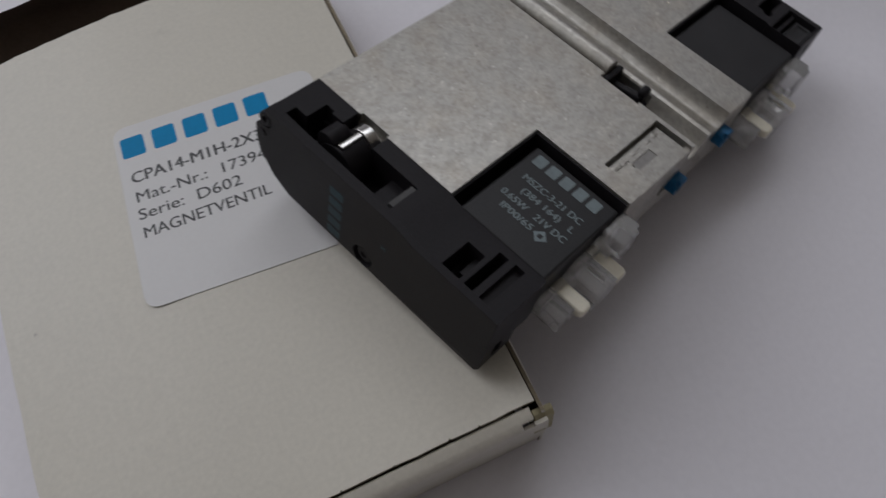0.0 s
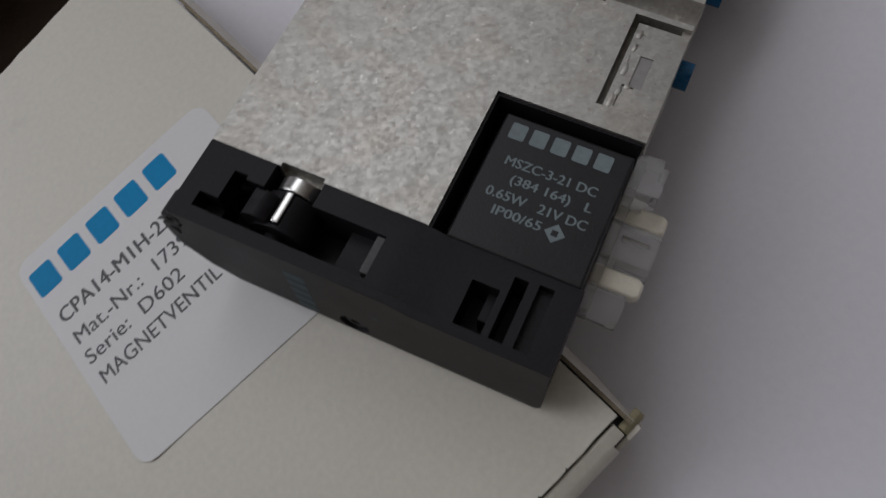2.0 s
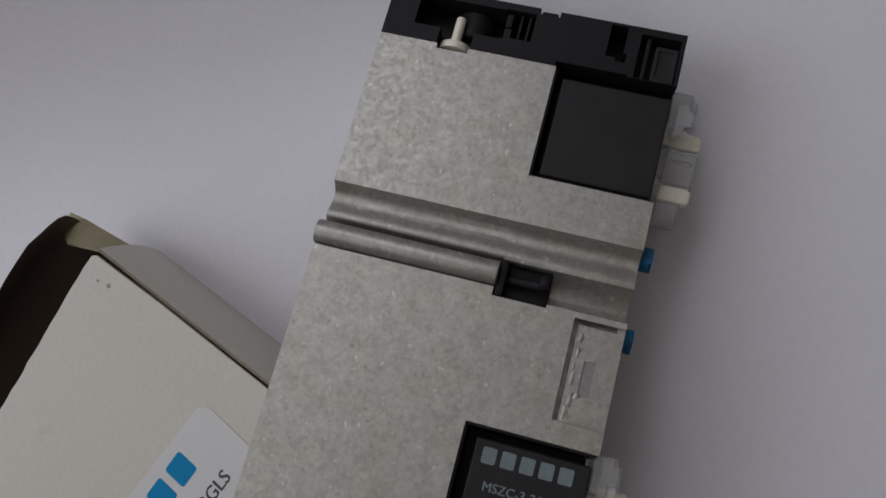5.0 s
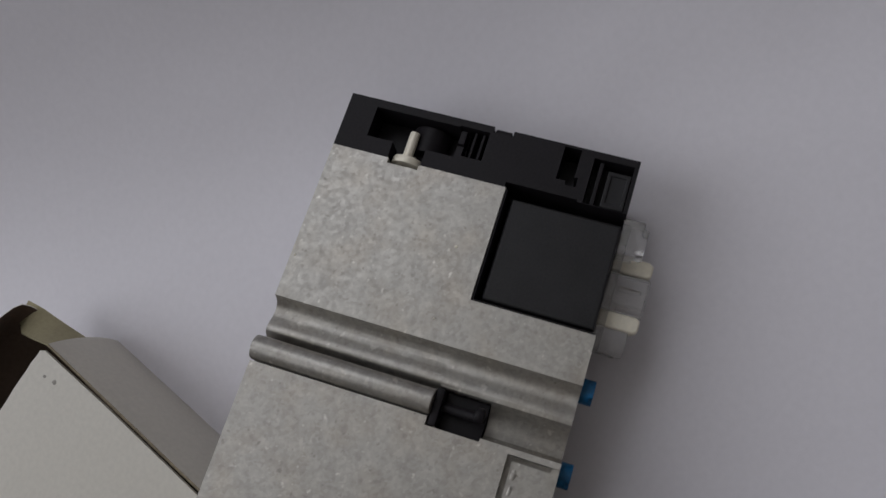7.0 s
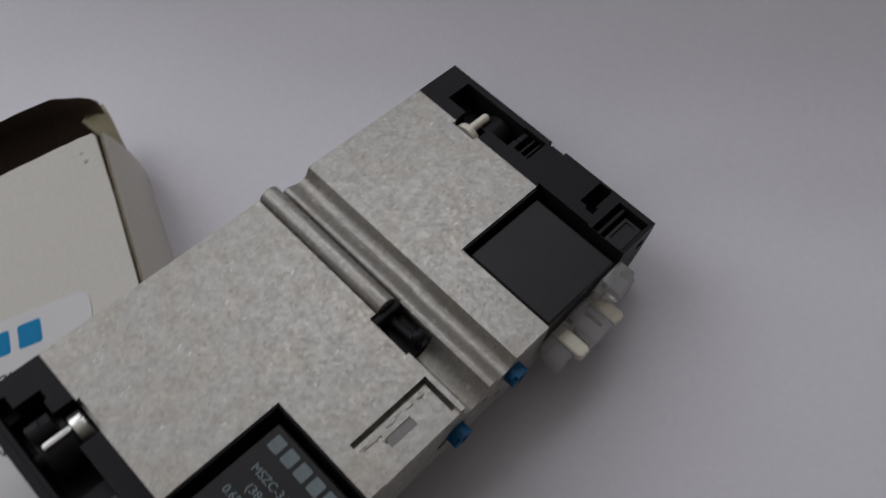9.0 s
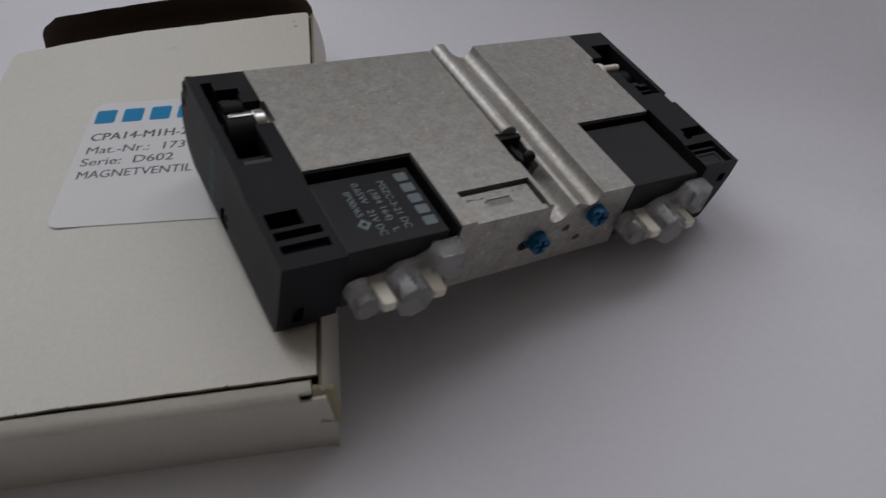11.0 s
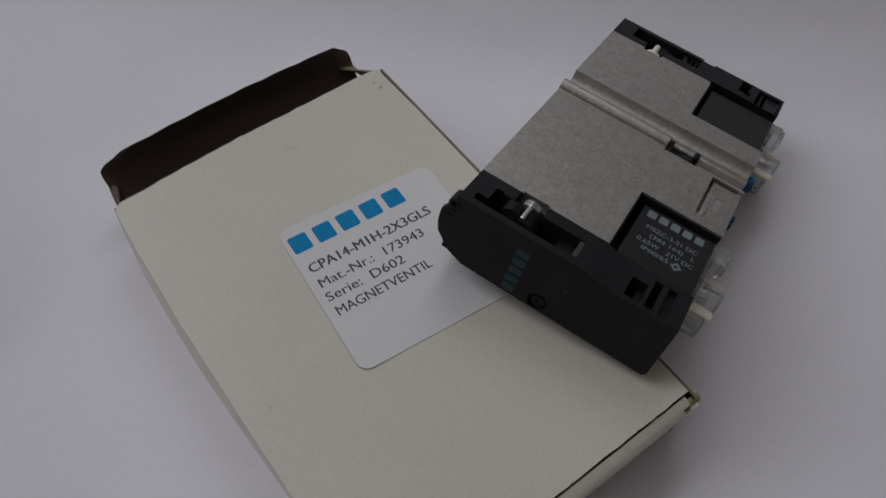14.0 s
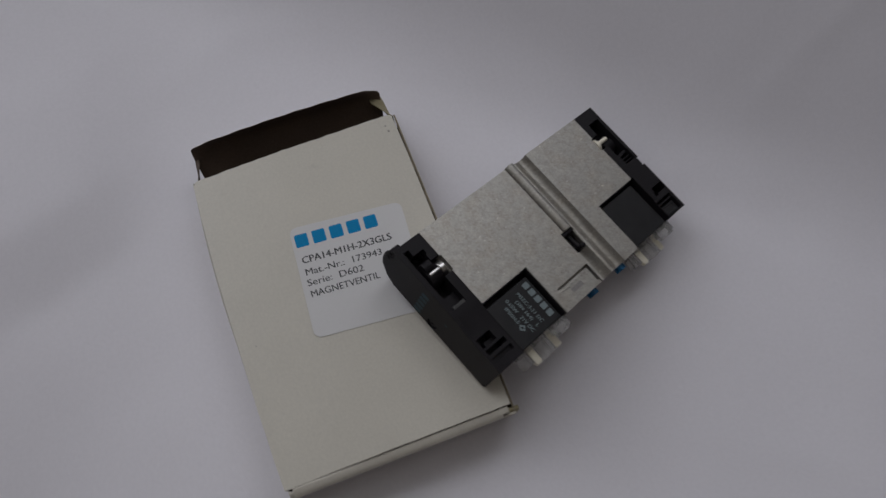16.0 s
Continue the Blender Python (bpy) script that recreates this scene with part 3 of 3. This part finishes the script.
def valve_body():
    base = along([(0, 0), (70, 0), (70, 12.2), (69, 13), (1, 14.0), (0, 13.2)], 0, 43.2)
    hollow = [(46.05, -3), (46.0, -0.02), (45.75, 0.8), (45.3, 1.7), (44.6, 2.25), (43.9, 2.3), (43.1, 2.05), (42.3, 1.65), (41.6, 1.4)]
    groove = [(36.35, -3), (36.4, 1.3), (37.0, 2.2), (39.4, 2.7), (40.3, 2.6), (40.9, 1.7), (41.2, 1.45)] + hollow[::-1]
    channel = [(35.7, -3), (35.7, 1.6), (35.9, 3.0), (36.5, 4.1), (37.6, 4.6), (38.8, 4.3), (39.8, 3.3), (40.4, 2.1), (40.8, 1.55), (41.3, 1.45)] + hollow[::-1]
    cuts = [
        ub(-1, 18.4, 26.1, 50, -1, 20), ub(52.9, 72, 26.1, 50, -1, 20),
        along(groove, -1, 25.6), along(channel, 25.5, 50), ub(35.2, 40.6, 25.3, 32.6, -1, 6.2),
        ub(21.2, 34.9, 36.5, 44, -1, 0.55), ub(21.4, 34.9, 36.5, 37.2, -1, 2.4), ub(34.2, 34.9, 36.5, 42.2, -1, 2.4), ub(25.1, 29.7, 38.9, 40.4, -1, 0.74), along([(24.9, 0.3), (25.2, 0.3), (25.2, 0.9), (24.9, 0.9)], 38.2, 39.6), ub(22.0, 25.0, 38.2, 38.4, -1, 0.8),
        vrod(42.2, 46, 34.8, 7.7, 2.0), vrod(42.2, 46, 46.0, 4.4, 2.0), vrod(40.0, 46, 32.4, 8.4, 1.15), vrod(42.7, 46, 40.6, 6.6, 0.8), vrod(42.6, 46, 44.0, 9.6, 0.7),
        ub(69.2, 71, 8.6, 13.2, -1, 2.2), ub(-1, 0.5, 8.6, 13.8, -1, 2.0),
    ]
    part("valve_body", carve(base, cuts, bevel=0.22), M_METAL, valve, "speckled grey cast metal block with a cross groove", angle=40)
    bead = carve(merged(vrod(-0.25, 25.45, 38.3, 0.55, 1.75, 28)), bevel=0.2)
    part("bead", bead, M_METAL, valve, "rounded cast metal bead in the groove", angle=50)
    # nicks in the upper face, their sparkle put into a pale colour
    for u, v, size in GLINT_NICKS:
        part("glint_nick", carve(rod((u, -v, -0.01), (0.2, 0.1, 1), size, 0.2, 7), bevel=0.05), M_PIN, valve)
    # the recessed plate with its worn window
    chips = random.Random(11)
    for k in range(7):
        # flakes left by the casting on the plate
        u0, v0, w, h = 21.8 + k * 1.7 + chips.uniform(-0.6, 0.6), 37.5 + chips.uniform(0, 1.6) * (k % 3), chips.uniform(0.6, 2.0), chips.uniform(0.3, 1.0)
        outline = [(u0, v0), (u0 + w * 0.8, v0 + chips.uniform(-0.05, 0.1)), (u0 + w, v0 + h * 0.6), (u0 + w * 0.5, v0 + h), (u0 - 0.1, v0 + h * 0.7)]
        part("casting_flake", carve(prism(outline, 0.5, 0.62, lambda a, b, c: Vector((a, -b, -c))), bevel=0.06), M_METAL, valve)
    part("window_floor", carve(ub(25.15, 29.65, 38.95, 40.35, 0.68, 0.80), bevel=0.03), M_DULL, valve, "dull grey floor of a small window")
    # black catch in the groove
    catch = new("catch")
    catch.parent = valve
    catch_bits = (("pin", carve(rod((38.2, -28.9, -2.0), (0, 6.4, -1.2), 0.7, 6.0, 16), bevel=0.1)), ("knob", carve(vrod(31.1, 32.4, 38.4, 0.2, 1.05, 20), bevel=0.35)), ("prop", carve(ub(37.9, 38.9, 31.2, 32.2, 0.2, 5.0), bevel=0.15)), ("block", carve(ub(35.3, 40.4, 25.4, 26.6, 0.3, 6.1), bevel=0.3)), ("seat", carve(ub(35.3, 40.5, 26.6, 32.5, 3.4, 6.1), bevel=0.2)))
    for name, bm in catch_bits:
        part(name, bm, M_BLACK, catch)


def coil(name, u0, u1, v0, printed):
    block = part(name, carve(ub(u0, u1, v0, 42.8, 1.0, 12.6), bevel=0.35, segments=3), M_COIL, valve, "smooth black coil block" + (" with pale printing" if printed else ""))
    lo, hi = (u0, 18.4) if u0 < 20 else (52.9, u1 + 0.9)
    room = ub(lo - 1, hi - 0.35, 26.45, 50, -1, 20) if u0 < 20 else ub(lo + 0.35, hi + 1, 26.45, 50, -1, 20)
    # black walls added over the pocket's metal so that the gap looks shaded
    part("gap_shade_wall", carve(ub(lo, hi, 26.1, 43.0, 0.35, 12.4), [room], bevel=0.08), M_BLACK, valve, "thin black walls standing in for the shade in the coil gap")
    part("coil_seat", carve(ub(u0 - 1.0 if u0 > 20 else u0, u1 + 1.0, 26.5, 42.2, 6.0, 12.4), bevel=0.2), M_BLACK, valve)
    return block


def coil_print(block):
    flat = Matrix(((0, 1, 0, 0), (-1, 0, 0, 0), (0, 0, 1, -1.0), (0, 0, 0, 1)))  # text runs along v, its top toward larger u

    def at(v, u):
        return flat @ Matrix.Translation((v, u, 0.012))

    brand_blocks(11.8, 2.1, at(29.1, 13.8), 0.015, M_PALE_INK, block)
    for text, v, u, w, h in (("MSZC-3-21 DC", 30.1, 10.5, 10.3, 1.15), ("(384 164)   L", 31.5, 8.5, 9.1, 1.1), ("0.65W   21V DC", 29.6, 6.3, 11.2, 1.15), ("IP00/65", 31.1, 4.4, 5.4, 1.1)):
        part("printed_line", lettering(text, w, h, at(v, u), 0.015, 0.07), M_PALE_INK, block, smooth=False)
    ring = carve(prism([(0, -1.15), (1.15, 0), (0, 1.15), (-1.15, 0)], 0.0, 0.02, lambda a, b, c: at(38.1, 4.8) @ Vector((a, b, c))), bevel=0)
    part("printed_diamond", ring, M_PALE_INK, block, smooth=False)
    part("diamond_center", rect(-0.35, 0.35, -0.35, 0.35, 0.03, at(38.1, 4.8)), M_COIL, block, smooth=False)


def connector(p):
    """A milky socket in three lobes with two flat pins between them; p is the first pin's place along the valve."""
    hold = new("plug_connector")
    hold.parent = valve
    tagged(hold, "milky clear plastic socket with two pale metal pins")
    lobes = (
        ("socket_base", carve(along([(p - 4.4, 7.4), (p - 2.0, 6.4), (p + 1.8, 6.2), (p + 3.2, 4.8), (p + 6.4, 4.6), (p + 8.8, 3.4), (p + 12.8, 2.6), (p + 13.2, 7.0), (p + 12.0, 10.8), (p - 3.4, 10.8)], 42.9, 44.1), bevel=0.2)),
        ("lobe", carve(vrod(42.9, 47.4, p - 2.9, 8.4, 2.2, 8), [ub(p - 6, p - 4.6, 46.4, 49, 5, 12)], bevel=0.25)),
        ("lobe", carve(vrod(42.9, 48.6, p + 4.2, 8.0, 3.15, 8), [ub(p + 1.0, p + 1.9, 44.9, 50, 3, 7.6), ub(p + 6.5, p + 7.4, 45.2, 50, 3, 7.4), ub(p + 3.9, p + 4.5, 44.6, 47.6, 3, 5.6)], bevel=0.25)),
        ("lobe", carve(ub(p + 8.6, p + 13.6, 42.9, 46.6, 2.2, 7.4), [ub(p + 8, p + 10.2, 45.4, 49, 5.4, 9), ub(p + 12.6, p + 15, 45.9, 49, 0, 9)], bevel=0.3)),
        ("trough", carve(ub(p - 1.35, p + 1.35, 43.8, 47.2, 8.7, 10.4), bevel=0.2)),
        ("trough", carve(ub(p + 7.05, p + 9.75, 43.8, 47.0, 8.7, 10.4), bevel=0.2)),
    )
    for name, bm in lobes:
        part(name, bm, M_CLEAR, hold, "milky clear plastic")
    for k in (0.0, 8.4):
        tab = [(p + k - 1.25, 42.9), (p + k + 1.25, 42.9), (p + k + 1.25, 47.9), (p + k + 0.85, 48.6), (p + k - 0.85, 48.6), (p + k - 1.25, 47.9)]
        part("pin", carve(prism(tab, 6.9, 8.5, lambda a, b, c: Vector((a, -b, -c))), bevel=0.35, segments=3), M_PIN, hold, "pale metal pin")


def near_end():
    """The black end cap that rests on the carton."""
    cap = new("end_cap")
    cap.parent = valve
    body = ub(-8.8, 0, 0.0, 43.2, 0, 13.7)
    cuts = [
        ub(-8.1, -3.0, 4.4, 18.4, -1, 6.5), ub(-8.1, -3.0, 17.0, 22.7, -1, 2.6), ub(-3.2, 0.5, 8.2, 14.0, -1, 3.4), ub(-8.0, -6.2, 2.2, 5, -1, 3.0), ub(-3.1, -2.5, 4.4, 6.0, -1, 3.0),
        end_plate([(25.5, -2), (25.5, -0.02), (28.6, 0.85), (50, 0.85), (50, -2)], -12, 1),
        ub(-8.5, -3.4, 32.5, 35.5, -1, 6), along([(-8.5, -1), (-1.3, -1), (-1.6, 6), (-8.5, 6)], 36.3, 37.8), ub(-8.5, -1.2, 38.9, 40.5, -1, 2.0),
        ub(-7.4, -5.8, 42.2, 45, 9.6, 12.4), ub(-3.0, 1, 42.6, 45, 10.5, 16), ub(-9.6, -6.8, -1, 1.3, 0.8, 3.4),
    ]
    part("cap_body", carve(body, cuts, bevel=0.22), M_BLACK, cap, "black plastic with pockets and slots")
    prof = [(0.0, -0.12), (25.5, -0.12), (28.5, 0.74), (43.2, 0.74), (43.3, 13.2), (42.7, 14.2), (5.0, 14.2), (1.6, 12.8), (-1.4, 9.6), (-2.0, 7.4), (-2.1, 4.4), (-1.5, 3.6), (0.6, 3.5), (1.2, 2.6), (1.0, 1.2), (0.0, 0.9)]
    part("cover_plate", carve(end_plate(prof, -9.8, -8.7), [urod(-10.1, -9.0, 20.6, 12.3, 1.9)], bevel=0.3, segments=3), M_BLACK, cap, "smooth black cover plate")
    part("boss", carve(urod(-9.9, -6.6, -0.1, 2.1, 1.2, 20), [urod(-10.2, -9.0, -0.1, 2.1, 0.55, 14)], bevel=0.2), M_BLACK, cap)
    part("boss", carve(urod(-10.0, -9.1, -0.7, 5.2, 0.8, 20), bevel=0.2), M_BLACK, cap)
    part("plug", carve(urod(-9.45, -8.8, 20.6, 12.3, 1.3, 24), [urod(-9.9, -9.2, 20.6, 12.3, 0.6, 12)], bevel=0.1), M_BLACK, cap)
    face = Matrix(((0, 0, -1, -9.8), (-1, 0, 0, 0), (0, 1, 0, 0), (0, 0, 0, 1)))  # on the outer face: x along v, y up
    brand_blocks(10.5, 2.6, face @ Matrix.Translation((13.3, -3.2, 0.01)) @ Matrix.Rotation(radians(-90), 4, "Z"), 0.02, M_TEAL_INK, cap)
    part("small_mark", merged(rect(-0.6, 0.6, -0.12, 0.12, 0.02, face @ Matrix.Translation((24.0, -6.3, 0.01)) @ Matrix.Rotation(radians(40), 4, "Z")), rect(-0.6, 0.6, -0.12, 0.12, 0.021, face @ Matrix.Translation((24.0, -6.3, 0.01)) @ Matrix.Rotation(radians(-40), 4, "Z"))), M_TEAL_INK, cap, smooth=False)
    # manual override: black drum with a bright collar and a pale slot
    knob = new("override_knob")
    knob.parent = valve
    part("drum", carve(urod(-6.9, -2.5, 11.2, 3.6, 3.5, 32), [ub(-6.5, -2.3, 10.6, 11.8, -3, 0.7)], bevel=0.3), M_BLACK, knob)
    part("collar", carve(urod(-2.3, -0.5, 11.25, 2.3, 2.4, 28), bevel=0.2), M_STEEL, knob, "bright steel collar")
    part("slot_bar", carve(ub(-6.3, -2.4, 10.75, 11.7, -0.15, 0.9), bevel=0.25), M_STEEL, knob, "pale metal bar")
    part("stub", carve(urod(-8.1, -6.8, 11.0, 3.2, 1.3, 20), bevel=0.15), M_BLACK, knob)
    lever = [(7.5, 3.4), (7.3, 0.4), (7.8, -0.5), (8.8, -0.9), (9.9, -0.7), (10.5, -0.1), (10.5, 3.4)]
    part("lever", carve(end_plate(lever, -6.8, -3.5), [ub(-5.0, -3.0, 7, 9.0, -2, -0.3)], bevel=0.25), M_BLACK, knob)
    part("slot_step", carve(ub(-6.6, -3.3, 34.3, 35.6, 2.8, 6.2), bevel=0.12), M_BLACK, cap)
    part("index_bar", carve(ub(-7.6, -3.2, 21.8, 22.75, 0.15, 2.7), bevel=0.1), M_GREY, cap, "worn grey edge of the pocket")


def far_end():
    """The black end cap whose corner rests on the sheet."""
    cap = new("end_cap")
    cap.parent = valve
    body = along([(70, 0), (78.7, 0), (78.6, 3.5), (78.0, 7.0), (76.6, 13.0), (76.0, 13.5), (70, 13.6)], 0, 43.0)
    cuts = [
        ub(72.6, 77.4, 4.4, 17.6, -1, 5), ub(69, 73, 8.4, 13.4, -1, 3), ub(73.0, 77.6, 18.6, 21.6, -1, 4), ub(74.4, 77.6, 17.2, 19, -1, 3),
        ub(77.8, 80, 22.0, 24.9, -1, 1.6), ub(73.2, 78.3, 32.4, 34.8, -1, 5), ub(72.6, 74.0, 33.8, 35.3, -1, 3.4), ub(70.6, 77.6, 36.8, 42.4, -1, 3.2), ub(69, 70.5, 36, 45, -1, 5),
        ub(75.4, 77.0, 42.2, 44, 2.6, 4.4), ub(72.4, 73.2, 42.4, 44, 6.2, 7.2), ub(69, 70.8, 25.9, 36, -1, 6),
    ]
    part("cap_body", carve(body, cuts, bevel=0.2), M_BLACK, cap, "black plastic with pockets and slots")
    knob = new("override_knob")
    knob.parent = valve
    part("collar", carve(urod(70.0, 71.2, 10.9, 2.5, 2.4, 28), bevel=0.25), M_PIN, knob, "pale metal collar")
    part("stem", carve(urod(71.0, 75.2, 10.9, 1.1, 0.75, 16), bevel=0.2), M_PIN, knob, "pale metal stem")
    part("drum", carve(urod(72.8, 77.0, 12.8, 4.2, 2.9, 28), bevel=0.3), M_BLACK, knob)
    part("latch", carve(ub(75.0, 77.2, 17.4, 18.4, 0.6, 4), bevel=0.2), M_BLACK, cap)
    part("terminal_block", carve(ub(70.8, 76.3, 39.1, 42.3, 0.35, 3.4), [ub(71.6, 75.7, 39.7, 41.8, 0, 0.6)], bevel=0.2), M_COIL, cap)
    part("rib", carve(ub(70.7, 77.4, 37.7, 38.3, 0.5, 3.4), bevel=0.12), M_BLACK, cap)
    part("hinge_pin", carve(rod((78.1, -23.4, -1.2), (0, 1, 0), 0.75, 2.4, 16), bevel=0.2), M_BLACK, cap)
    for v in (19.4, 20.6):
        part("rib", carve(ub(73.2, 77.4, v, v + 0.4, 0.8, 4.2), bevel=0.1), M_BLACK, cap)


def set_screw(u, d):
    s = new("set_screw")
    s.parent = valve
    part("screw_head", carve(vrod(42.0, 44.9, u, d, 1.75, 20), [ub(u - 0.3, u + 0.3, 44.0, 46, d - 1.3, d + 1.3), ub(u - 1.3, u + 1.3, 44.2, 46, d - 0.25, d + 0.25), vrod(44.3, 46, u + 1.5, d + 0.9, 0.55, 10), vrod(44.4, 46, u - 1.2, d - 1.2, 0.5, 10)], bevel=0.22, segments=3), M_SCREW, s, "blue plastic screw head with a worn cross slot")


valve_body()
coil_print(coil("coil", 0.06, 16.9, 27.9, True))
coil("coil", 53.7, 69.0, 27.3, False)
near_end()
far_end()
connector(5.1)
connector(57.3)
set_screw(34.8, 7.7)
set_screw(46.0, 4.4)
